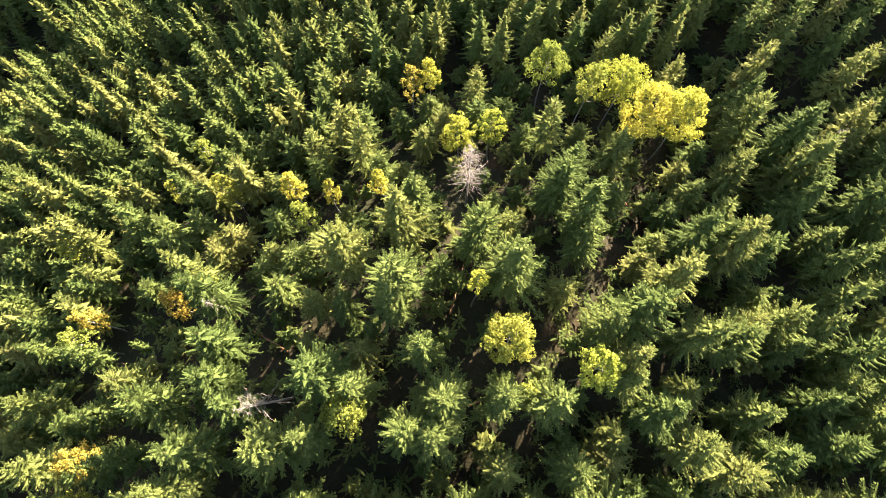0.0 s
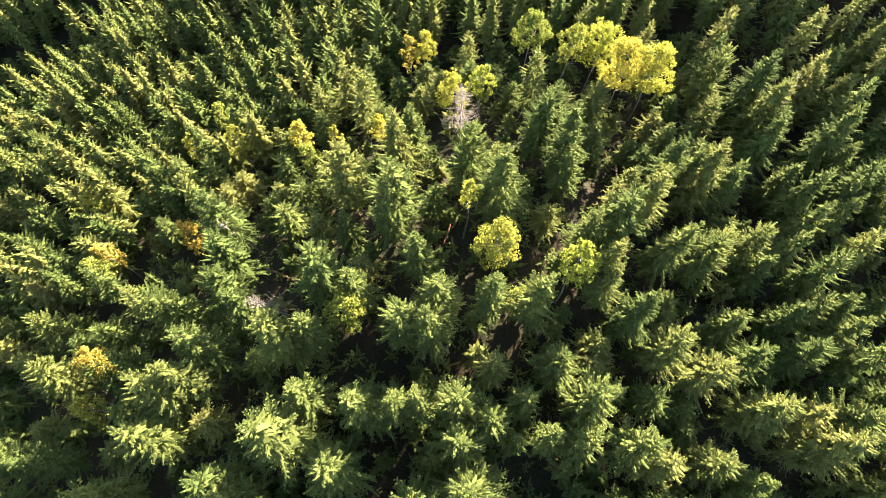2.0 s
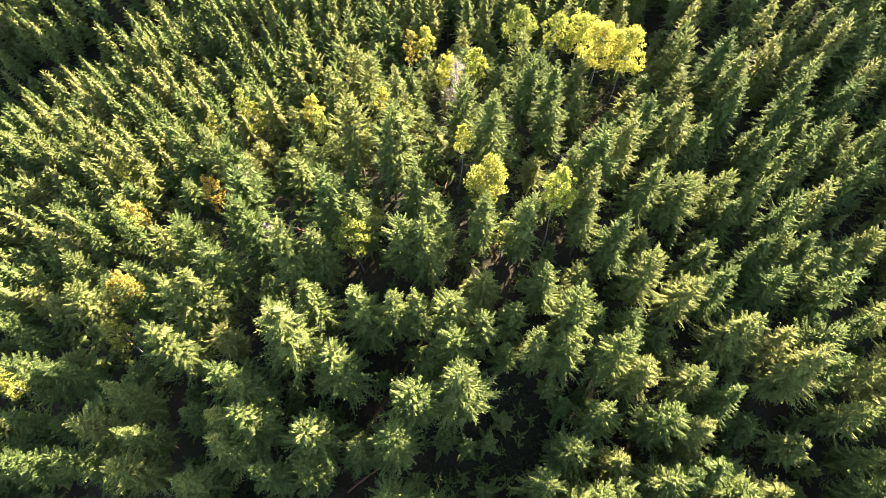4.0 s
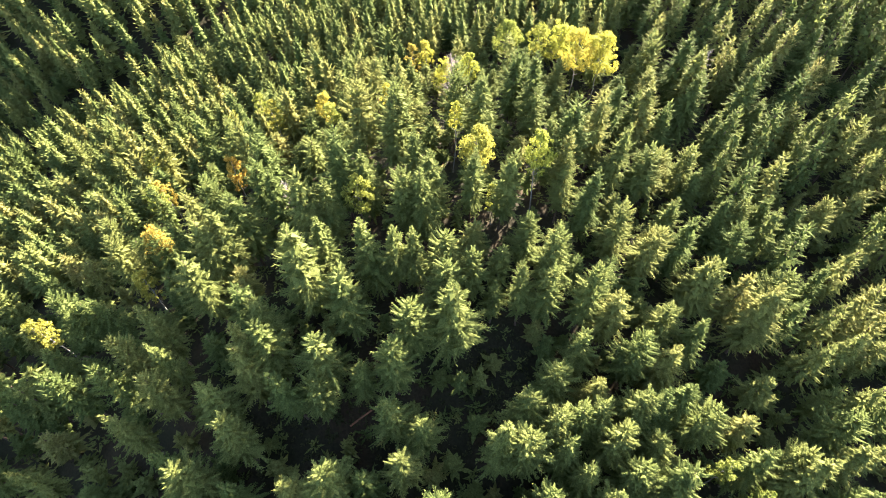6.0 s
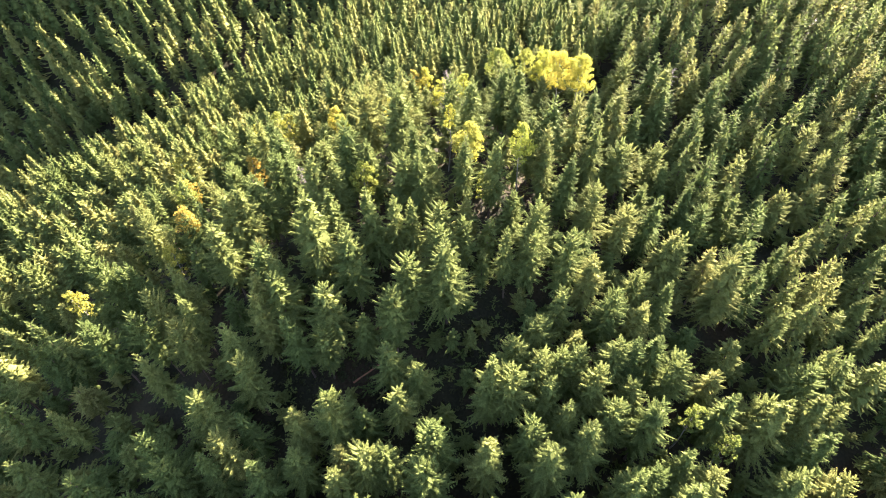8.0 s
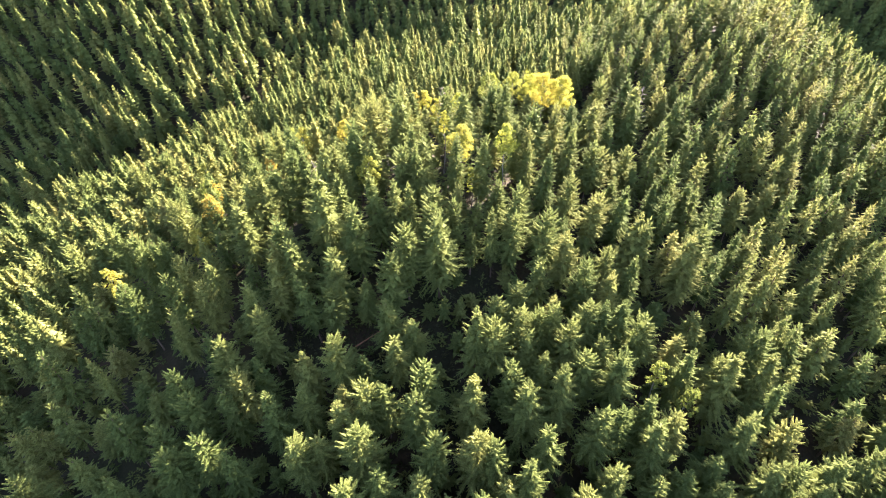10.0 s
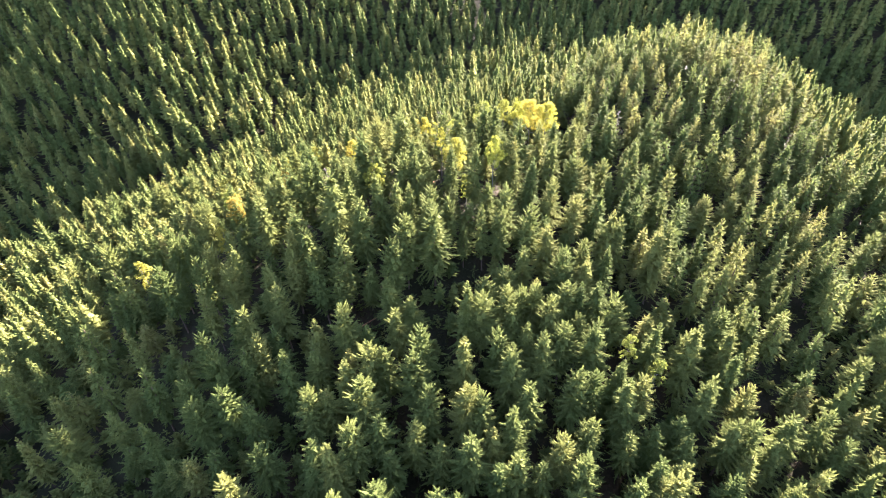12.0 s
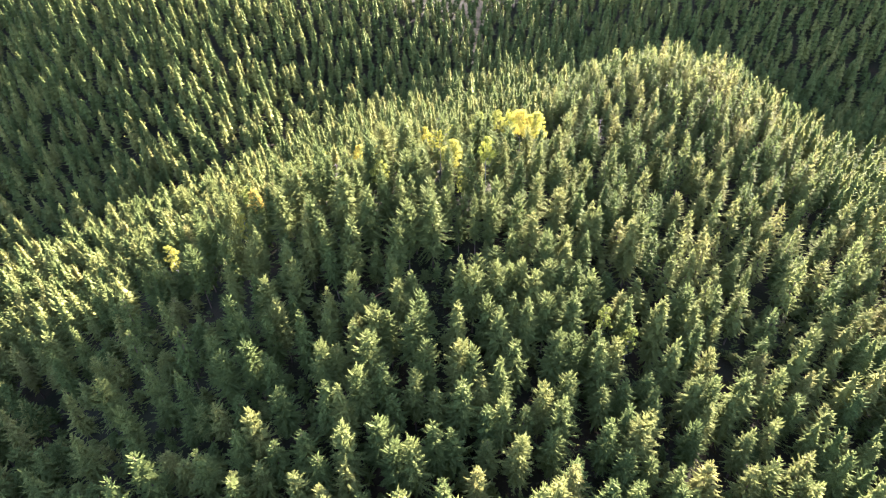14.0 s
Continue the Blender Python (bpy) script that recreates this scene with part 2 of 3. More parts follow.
    span = np.stack([-np.sin(a), np.cos(a), rng.uniform(-0.7, 0.7, n)], -1) * (radius * rng.uniform(0.10, 0.19, n) * (1.3 - 0.7 * t))[:, None]
    verts.append(np.stack([hub - 0.4 * fall + span, hub + fall, hub - 0.4 * fall - span], 1).reshape(-1, 3))
    tris.extend([(at + 3 * j, at + 3 * j + 1, at + 3 * j + 2) for j in range(n)])
    at += 3 * n
    # within the boughs the dense twigs close into ragged tiers, one above the other
    for k in range(skirts):
        s = 0.04 + 0.86 * k / max(1, skirts - 1)
        sides = 12 if skirts > 6 else 9
        a = 2 * np.pi * (np.arange(sides) + rng.uniform(-0.3, 0.3, sides) + 0.5 * (k % 2)) / sides
        r = reach_at(s) * np.where(np.arange(sides) % 2, 0.40, 0.66) * rng.uniform(0.75, 1.15, sides)
        z = level(s) - 0.30 * r + rng.uniform(-0.3, 0.3, sides)
        rise = min(0.94 * height, level(s) + height * 1.1 / skirts)
        verts.append(np.vstack([np.stack([r * np.cos(a), r * np.sin(a), z], -1), [[0.0, 0.0, rise]]]))
        tris.extend([(at + j, at + (j + 1) % sides, at + sides) for j in range(sides)])
        at += sides + 1
    # the leading shoot
    top = np.array([[0.07, 0, height * 0.94], [-0.05, 0.07, height * 0.94], [-0.05, -0.07, height * 0.94], [0, 0, height]])
    verts.append(top)
    tris.extend([(at, at + 1, at + 3), (at + 1, at + 2, at + 3), (at + 2, at, at + 3)])
    return np.vstack(verts), np.array(tris)


def spruce_trunk(height, girth, sides=7):
    z = np.array([-0.6, 0.0, 0.5, 3.0, 8.0, 13.0, 17.2]) / 18.0 * height
    r = np.array([1.5, 1.25, 1.0, 0.85, 0.62, 0.34, 0.06]) * girth
    bend = 0.05 * np.sin(z * 0.4)
    return tube(np.stack([bend, -0.6 * bend, z], -1), r, sides)


# height, radius, whorls, boughs in each, taper of the cone, half width of a finger, bushiness, foot of the crown, label
SPRUCE_KINDS = [
    (18.0, 3.78, 23, 9, 0.95, 0.157, 0.00, 0.13, "tall green Norway spruce with drooping feathered boughs"),
    (18.0, 3.60, 21, 10, 0.64, 0.178, 0.35, 0.22, "bushy yellow-green spruce with a rounded sunlit top"),
    (18.0, 3.24, 23, 8, 0.95, 0.157, 0.10, 0.20, "slender pointed green spruce in the close stand"),
    (18.0, 4.14, 21, 11, 0.88, 0.124, 0.05, 0.14, "broad spruce with long separate finger-like boughs"),
    (18.0, 3.60, 20, 10, 0.60, 0.178, 0.50, 0.24, "dense olive-green spruce with upturned bushy branch tips"),
    (18.0, 3.06, 22, 8, 0.88, 0.162, 0.20, 0.22, "narrow dark green spruce crowded by its neighbours"),
    (18.0, 3.75, 19, 9, 0.72, 0.162, 0.20, 0.20, "uneven green spruce with gaps between its boughs"),
    (18.0, 3.51, 23, 9, 1.00, 0.157, 0.05, 0.16, "steeply pointed green spruce with layered boughs"),
]


def dead_twigs(rng, height, foot, count):
    """Short bare twigs on the stem below the living crown."""
    pieces = []
    for k in range(count):
        a, z = rng.uniform(0, 2 * np.pi), height * rng.uniform(0.05, foot)
        reach = rng.uniform(0.4, 1.3)
        tip = np.array([math.cos(a) * reach, math.sin(a) * reach, z - rng.uniform(0.0, 0.35)])
        pieces.append(tube(np.array([[0, 0, z], tip * [0.5, 0.5, 1] + [0, 0, 0.08], tip]), np.array([0.03, 0.02, 0.008]), 3))
    return joined(pieces)


def make_spruce(kind, apart=False):
    """One spruce; apart: each bough is a part of its own round the inner crown."""
    height, radius, whorls, each, cone, width, bushy, foot, label = SPRUCE_KINDS[kind]
    rng = np.random.default_rng(100 + kind)
    thing = tagged(new("spruce"), label, "spruce tree", "spruces of the near stand")
    stem = joined([spruce_trunk(height, 0.19), dead_twigs(rng, height, foot, 13)])
    part("trunk", raw_mesh("spruce_trunk", *stem, [M_BARK]), thing, "straight brown spruce trunk with bare dead twigs")
    cuts = [] if apart else None
    v, f = spruce_crown(rng, height, radius, whorls, each, 18, foot, cone, width, bushy, cuts=cuts)
    if not apart:
        part("crown", raw_mesh("spruce_crown", v, f, [M_NEEDLES]), thing)
        return thing
    for (v0, f0), (v1, f1) in zip(cuts[:-1], cuts[1:]):
        part("bough", raw_mesh("spruce_bough", v[v0:v1], f[f0:f1] - v0, [M_BOUGH]), thing)
    v0, f0 = cuts[-1]
    part("crown", raw_mesh("spruce_inner_crown", v[v0:], f[f0:] - v0, [M_BOUGH]), thing, "dense dark inner foliage round the stem")
    return thing


# each stand: x, y, height of its spruces
STAND_A = [
    (-33.3, -69.8, 16.8), (2, -69.4, 18.6), (-1.5, -68.6, 16.3), (-9.3, -67.4, 19.8), (-27.8, -66.6, 17.2), (19.8, -65.6, 17), (5.6, -65.3, 17.3),
    (8, -65.1, 15.4), (-48.6, -64.9, 15.1), (-3.7, -64.8, 17.1), (-25.5, -64.2, 18.7), (-59.9, -63.9, 17.3), (26.6, -63, 15), (36.3, -61.2, 18.3),
    (42, -60.6, 18.5), (-11, -60.1, 19.7), (14.6, -60.1, 16.6), (-52, -60.1, 17.2), (-13.5, -59.9, 19.4), (28, -59.8, 19.1), (17.4, -59.3, 18.7),
    (63.2, -58.9, 16), (53.7, -58.8, 16.2), (-22.1, -58.6, 16.4), (41.7, -57.7, 17.3), (9.9, -57.7, 19.2), (45.1, -57.3, 16.9), (-8.2, -56.9, 20.1),
    (25.1, -55.7, 18.1), (1.2, -55.4, 17.1), (13.5, -55.3, 16), (-42.5, -55, 18.2), (-4.3, -54.7, 17.4),
]
STAND_B = [
    (-60, -53.8, 18.2), (-68.9, -53.5, 18.1), (17.9, -53.3, 20.7), (-25.7, -52.5, 16.6), (47.4, -52.5, 16.7), (-34.9, -52.2, 17.5), (62.8, -52.1, 17.3),
    (30.4, -51.9, 16.1), (-16, -51.3, 18.1), (12.2, -51.1, 19.2), (-7.5, -50.8, 19.9), (76.3, -50.8, 15.8), (2.6, -50.6, 18.6), (42.2, -50.6, 16.5),
    (9.2, -50.2, 19.2), (-30.2, -50.2, 17.1), (56.6, -49.6, 17.8), (60.1, -49.5, 17.6), (-13.5, -49.4, 15.7), (66.4, -48.9, 19), (-38.1, -48.5, 17.4),
    (47.6, -48, 15.4), (20.7, -48, 18.9), (74.3, -47.2, 18.1), (38, -47.1, 20.8), (-21.3, -45.9, 19), (28.4, -45.6, 19.7), (1.2, -45.6, 19.2),
    (-33.3, -45.3, 18), (-28.5, -44.2, 17.9), (53.3, -43.7, 20.2), (-7.1, -43.6, 18.4), (33, -43.5, 18),
]
STAND_C = [
    (61.1, -43.3, 17.7), (-16.8, -43.3, 17), (-78.3, -42.9, 18.5), (41.7, -42.8, 17.6), (-4.5, -42.7, 16.2), (-36.5, -42.6, 19.8), (17.5, -42.6, 20.4),
    (8.8, -42.3, 20.9), (-26.4, -42, 17.7), (37.5, -41.7, 18), (1.4, -40.8, 19.7), (15.6, -39.5, 19), (23.2, -39.5, 20.4), (-24.6, -39, 15.6),
    (-16.9, -38.7, 16.7), (59.6, -38, 19.8), (-82.5, -38, 20.5), (-12.2, -37.7, 19.9), (-30.5, -37.4, 18.4), (-75.5, -37.4, 18.4), (33.2, -36.5, 20.9),
    (-54.4, -36.2, 17), (20.9, -35.7, 17.6), (52.5, -35.7, 22.6), (-33, -35.6, 18.1), (28.3, -35.3, 18.4), (-3.4, -35.1, 16.1), (88.7, -34.3, 16),
    (46.3, -33.8, 19.4), (18.2, -33.6, 17.7), (9.8, -33.4, 21.7), (12.7, -32.9, 19.2), (-25.3, -32.5, 16.9),
]
STAND_D = [
    (61.8, -32.4, 20), (53.4, -32.2, 17), (32.2, -31.9, 16.4), (25.1, -31.8, 19.7), (-40.1, -31.1, 18.2), (-1.3, -30.6, 13.6), (20.9, -29.5, 17.8),
    (17.4, -29.5, 18.3), (-4.7, -29.4, 15.9), (61.2, -28.8, 19.4), (23.1, -28.6, 18.3), (-28.3, -28.4, 18.4), (39.4, -28.4, 19.3), (13.9, -28.1, 17.1),
    (96.1, -27.3, 16.7), (-15.1, -27.1, 14.5), (32.8, -27.1, 18.2), (29.2, -26.9, 18.3), (-18.4, -26.8, 18.7), (-36.7, -26.5, 17.4), (35.9, -25.9, 18.4),
    (-50.5, -25.5, 18.6), (-41.9, -25.4, 19.1), (23.9, -24.8, 15.3), (-24.5, -24.5, 19.5), (-9.6, -24.2, 13), (17.6, -24, 15.5), (-4.7, -23.4, 19),
    (-14.2, -23.3, 18.9), (-36.3, -22.3, 18.4), (-21.5, -22, 19.2), (34.4, -21.5, 19), (-41.2, -21.5, 18.2),
]
STAND_E = [
    (-24.5, -21.3, 19.9), (29.2, -20.5, 19.5), (21.8, -20.2, 16.4), (-2.3, -18.9, 20.1), (-38.3, -18.4, 18.3), (-22.2, -18, 19), (3.4, -17.9, 21.6),
    (80, -17.8, 17.3), (39.6, -17, 18.2), (-24.6, -16.4, 19.6), (-11.3, -15.7, 19.9), (35.6, -14.6, 16.4), (-53, -14.6, 19.6), (-48, -14.2, 17.3),
    (26.9, -14.2, 17.7), (-50.4, -14, 18.1), (78.6, -13.4, 16.6), (52.1, -12.8, 21.9), (23.3, -12.7, 20.1), (9.5, -12.5, 12.1), (13.7, -12.4, 17.3),
    (17.1, -12.4, 17.2), (3, -12.3, 17.5), (-33.1, -12.1, 19.6), (-17.1, -12, 23.9), (6.1, -9.7, 15.8), (-8, -8.9, 20.5), (54.5, -8.9, 19.5),
    (44.2, -8.5, 18.5), (41.9, -8.4, 19.8), (-1.9, -8.3, 17.8), (2.3, -8.3, 16.9), (18.4, -8, 19.2),
]
STAND_F = [
    (-5.1, -7.9, 18.2), (-15.1, -7.4, 19.6), (-32.4, -6.9, 20.9), (-64, -5.7, 18.3), (65.1, -5.5, 17.1), (-76.6, -5.4, 19.4), (-29.9, -5.1, 20.2),
    (-50.6, -4.3, 17.7), (14.6, -4, 14.9), (34.5, -3.3, 16.9), (-43.4, -3.1, 15.8), (85.8, -2.7, 17.8), (-39.6, -2.3, 17), (-95, -2, 20.9),
    (40.4, -1.7, 19), (-29, -1.6, 18.5), (29.3, -1.4, 17.8), (-18.1, -1, 20.9), (49.6, -0.8, 18.1), (-15.4, -0.6, 17.7), (-1, 0.5, 18.7),
    (-3.6, 0.6, 17.7), (38.7, 2.3, 16.2), (24.7, 2.6, 19), (57.5, 2.7, 18.6), (111.3, 2.9, 16.6), (-24.6, 3.1, 18.1), (0, 3.6, 17.9),
    (11.5, 3.7, 19.1), (-34.9, 3.7, 18.5), (-56.9, 3.8, 15.7), (49, 4.2, 17.9), (6.6, 4.7, 18.4),
]
STAND_G = [
    (-10.1, 5.2, 17.9), (53.3, 6, 15.9), (57.5, 6, 17.1), (-27.5, 6.2, 17.2), (21.7, 6.3, 17), (-14, 6.5, 21.2), (65.3, 7, 15.5),
    (71, 8.4, 16.2), (21.5, 8.6, 19.7), (-2.6, 9.6, 17), (-28, 10.3, 19.4), (19.6, 12.4, 19.0), (-50.5, 10.8, 16.9), (46.2, 11.2, 14.9),
    (36.4, 11.6, 16.8), (78.5, 11.7, 15.6), (-59.2, 11.9, 17.2), (31.4, 12.4, 20.7), (38.8, 13.3, 15.1), (22.6, 14, 21.7), (45.2, 14.3, 16.1),
    (-6.5, 15.6, 19.5), (-16.9, 16.6, 12), (54, 17.5, 18.7), (-5.4, 18, 21.5), (-30.8, 18.2, 20.4), (28.9, 18.5, 20), (8.4, 19.6, 20.8),
    (60.5, 20, 18.5), (114.3, 21.3, 20.4), (-35.2, 21.8, 20.9), (-12.6, 22.3, 20.1), (42.6, 23.3, 17.1),
]
STAND_H = [
    (4, 23.6, 19.4), (39.2, 23.8, 20.4), (18.5, 23.9, 14.8), (71.9, 24.3, 19.1), (80.9, 24.6, 18.6), (33.9, 25.5, 19), (37.5, 25.9, 17.2),
    (108.2, 26.1, 19.5), (18.9, 27, 20.7), (54.6, 27, 14.6), (-5, 27.1, 21.7), (90.5, 27.6, 18.4), (-59.2, 30.2, 22.4), (64.1, 30.4, 15.5),
    (49.6, 30.4, 19.8), (-3.5, 30.6, 19.3), (101.1, 31.5, 19.6), (60.5, 31.9, 21.3), (15.1, 32.2, 19.6), (-49.9, 33, 21.6), (52.1, 33.7, 17.6),
    (72.5, 35, 18.8), (17.5, 35, 18.2), (-65.8, 35.6, 17.6), (84.6, 35.9, 19.1), (51.5, 36.6, 20.5), (43.2, 36.9, 14.4), (-41.7, 38.8, 19.5),
    (25.7, 40.1, 14.2), (101.9, 41.2, 18.5), (51, 41.5, 20.4), (97.8, 43.7, 17.5), (45, 44.4, 18.2),
]
STAND_I = [
    (-91.7, 45.5, 18.9), (-79.7, 45.8, 19.9), (66.5, 48.7, 14.9), (-113.5, 50.2, 16.4), (82.2, 50.2, 17.2), (77.6, 50.5, 16.9), (73.3, 52, 18.4),
    (-65.2, 53.5, 18.7), (91.3, 53.8, 13.8), (-21.6, 55.4, 16.5), (77.3, 56.2, 19.1),
]
STANDS = [STAND_A, STAND_B, STAND_C, STAND_D, STAND_E, STAND_F, STAND_G, STAND_H, STAND_I]
# broadleaf trees: x, y, height, crown radius, leaf hue (0 gold, 1 orange, 2 olive, 3 green)
BROADLEAVES = [
    (7.7, 10.7, 16.2, 3.15, 2), (16.9, 7.0, 20.0, 2.5, 0), (-11.1, 2.6, 15.6, 2.5, 2), (16.6, 56.0, 17.4, 3.2, 2),
    (22.4, 50.2, 18.0, 2.4, 2), (27.6, 51.2, 18.3, 3.4, 0), (29.9, 44.0, 19.2, 3.9, 0), (34.9, 44.2, 18.8, 3.6, 0),
    (2.4, 44.2, 13.8, 2.7, 0), (7.4, 44.4, 14.5, 2.2, 0), (-5.3, 57.4, 15.4, 1.9, 1), (-2.4, 58.6, 14.6, 2.1, 0),
    (-9.2, 34.7, 13.6, 1.5, 0), (-22.8, 35.6, 15.0, 2.1, 0), (-20.3, 30.4, 13.9, 2.0, 2), (-16.7, 34.4, 13.1, 1.4, 0), (-41.1, 46.6, 17.5, 1.9, 2), (-44.3, 38.8, 17.5, 1.8, 2),
    (-34.7, 37.0, 17.0, 2.0, 2),
]
SMALL_BROADLEAVES = [
    (-52.6, 16.3, 14.0, 1.7, 1), (-51.8, 12.5, 15.2, 2.2, 2), (-37.6, 17.8, 14.1, 1.9, 1), (-43.4, -3.0, 16.6, 2.2, 1),
    (-45.6, -8.0, 13.2, 1.9, 2), (4.1, 17.1, 17.0, 1.3, 0), (-63.9, -13.4, 14.6, 1.9, 2), (41.5, -34.4, 16.8, 1.7, 3),
    (46.4, -37.8, 16.0, 1.8, 3), (-60.5, 28.7, 17.0, 1.8, 2), (-32.6, 19.5, 13.6, 1.5, 2), (10.5, 5.0, 11.0, 1.6, 2),
]
# bare trees: x, y, height, reach, branches, lean to the south-east
DEAD_TREES = [(3.6, 34.6, 17.4, 3.4, 110, 0.0), (-20.3, 5.0, 15.0, 2.5, 52, 9.0), (54.4, 38.9, 18.6, 2.2, 60, 0.0), (-28.8, 17.4, 14.0, 2.0, 24, 6.0)]
# open places between the crowns: x, y, radius
GAPS = [
    (-19.5, 15.5, 4.5), (-23.8, 11.5, 4.0), (0.5, 24.5, 3.0), (0.5, 16.0, 3.2), (29.5, 35.5, 3.5), (47.0, 5.6, 3.5), (-6.9, 9.2, 2.8),
    (57.0, 54.0, 4.5), (45.0, 59.0, 4.5), (50.6, 42.0, 3.5), (16.5, -19.5, 4.5), (-8.2, -15.0, 3.4), (43.2, 8.5, 3.2), (35.0, 7.0, 2.8),
    (-10.0, -26.3, 4.2), (8.0, -20.5, 4.2), (12.3, -25.2, 3.2), (-15.2, -24.5, 3.2), (-28.0, -29.0, 3.0), (61.0, 1.2, 2.6), (84.0, 15.0, 3.0),
    (-60.0, -31.0, 4.0), (47.7, -23.7, 3.2), (26.5, -41.7, 3.0), (-19.2, -50.1, 4.0), (-0.9, -50.4, 4.5), (36.5, -55.5, 4.0),
    (55.4, -51.0, 4.0), (-77.0, -54.5, 4.0), (-21.8, -20.5, 2.8), (5.5, 3.5, 2.2), (1.0, 8.0, 2.2), (2.4, 63.0, 4.0),
    (-9.9, -29.0, 5.5), (11.1, -20.8, 5.0), (9.0, -27.3, 5.5), (-27.0, -30.5, 5.0), (-19.2, -27.9, 5.0), (2.6, -25.9, 5.0), (10.0, -17.1, 5.0), (-20.0, -24.3, 5.0),
    (56.1, 3.6, 4.6), (84.7, 9.7, 4.6), (46.0, -14.4, 4.6), (56.3, -44.1, 4.6), (69.5, -36.9, 4.6), (90.3, -28.1, 4.6),
]


def scatter(rng, x0, x1, y0, y1, step, taken, apart, inside=None, clear=1.0):
    """Places on a shaken grid that keep apart from what is taken and clear of the gaps, or of a share of their radius."""
    gx, gy = np.meshgrid(np.arange(x0, x1, step), np.arange(y0, y1, step * 0.87))
    gx = gx + (np.arange(gx.shape[0])[:, None] % 2) * step * 0.5
    p = np.stack([gx.ravel(), gy.ravel()], -1) + rng.uniform(-0.46, 0.46, (gx.size, 2)) * step
    if inside is not None:
        p = p[inside(p[:, 0], p[:, 1])]
    if len(taken):
        t = np.asarray(taken, float)
        keep = np.ones(len(p), bool)
        for i in range(0, len(p), 500):
            q = p[i:i + 500]
            d = (q[:, None, 0] - t[None, :, 0]) ** 2 + (q[:, None, 1] - t[None, :, 1]) ** 2
            keep[i:i + 500] = d.min(1) > apart * apart
        p = p[keep]
    for x, y, r in GAPS:
        p = p[(p[:, 0] - x) ** 2 + (p[:, 1] - y) ** 2 > (r * clear) ** 2]
    return p


chance = np.random.default_rng(7)
spruces = [row for stand in STANDS for row in stand]
taken = [(x, y) for x, y, h in spruces] + [(b[0], b[1]) for b in BROADLEAVES + SMALL_BROADLEAVES + DEAD_TREES]


def in_view(x, y):
    """The wedge of land that the flight looks over."""
    reach = 0.86 * (y + 120.0)
    return (x > -reach - 62.0) & (x < reach + 46.0)


def close_wood(x, y):
    """The north-western part of the knoll, where a younger wood stands closer."""
    return (y > 2) & (y < 84) & (x < -8) & (gully_side(x, y) > -66) & (gully_side(x, y) < 8)


near_fill = scatter(chance, -150, 150, -100, 110, 5.6, taken, 4.2, lambda x, y: in_view(x, y) & ~close_wood(x, y))
front = near_fill[(np.abs(near_fill[:, 0]) < 60) & (near_fill[:, 1] < -52)]
front = front[np.argsort(front[:, 1])][:max(0, 300 - len(spruces))]
front_set = set(map(tuple, front.round(3)))
rest = np.array([p for p in near_fill if tuple(p.round(3)) not in front_set])
spruces += [(float(x), float(y), float(h)) for (x, y), h in zip(front, chance.normal(17.6, 1.3, len(front)))]

originals = [make_spruce(k) for k in range(len(SPRUCE_KINDS))]
originals += [make_spruce(k, True) for k in range(len(SPRUCE_KINDS))]
for i, (x, y, h) in enumerate(spruces):
    west = x < -35
    kind = int(chance.choice([2, 4, 5, 7, 1])) if west else int(chance.integers(0, len(SPRUCE_KINDS)))
    if y < -28 and not west:
        kind = int(chance.choice([0, 1, 1, 3, 4, 4, 6, 6]))
    if math.hypot(x - 4.1, y + 18.7) < 1.5:
        kind = 3
    elif h > 20.3:
        kind = int(chance.choice([0, 3, 6]))
    wide = chance.uniform(0.90, 1.14) * (0.45 + 0.55 * h / 18.0) * (0.86 if west else 0.97 if y < -28 else 1.0)
    where = Matrix.Translation((x, y, float(ground_height(x, y)))) @ pose(0, 0, 0, chance.normal(0, 1.2), chance.normal(0, 1.2), chance.uniform(0, 360))
    # in the middle of the stand every bough can be told from the next
    if math.hypot(x - 2.0, y + 12.0) < 22.0:
        kind += len(SPRUCE_KINDS)
    copy_thing(originals[kind], where @ Matrix.Diagonal((wide, wide, h / 18.0, 1)))
for ob in originals:
    for child in list(ob.children):
        bpy.data.objects.remove(child)
    bpy.data.objects.remove(ob)


# ---- the forest beyond the single trees ----
def low_spruce(seed, whorls, each, twigs, inner, skirts, width, radius, cone, stem):
    rng = np.random.default_rng(seed)
    v, f = spruce_crown(rng, 18.0, radius, whorls, each, twigs, 0.20, cone, width, 0.15, 0.64, inner, skirts)
    if not stem:
        return v, f, np.zeros(len(f), np.int32)
    tv, tf = tube(np.array([[0, 0, -0.6], [0, 0, 6.0], [0, 0, 17.0]]), np.array([0.24, 0.17, 0.04]), 4)
    return np.vstack([v, tv]), np.vstack([f, tf + len(v)]), np.concatenate([np.zeros(len(f), np.int32), np.ones(len(tf), np.int32)])


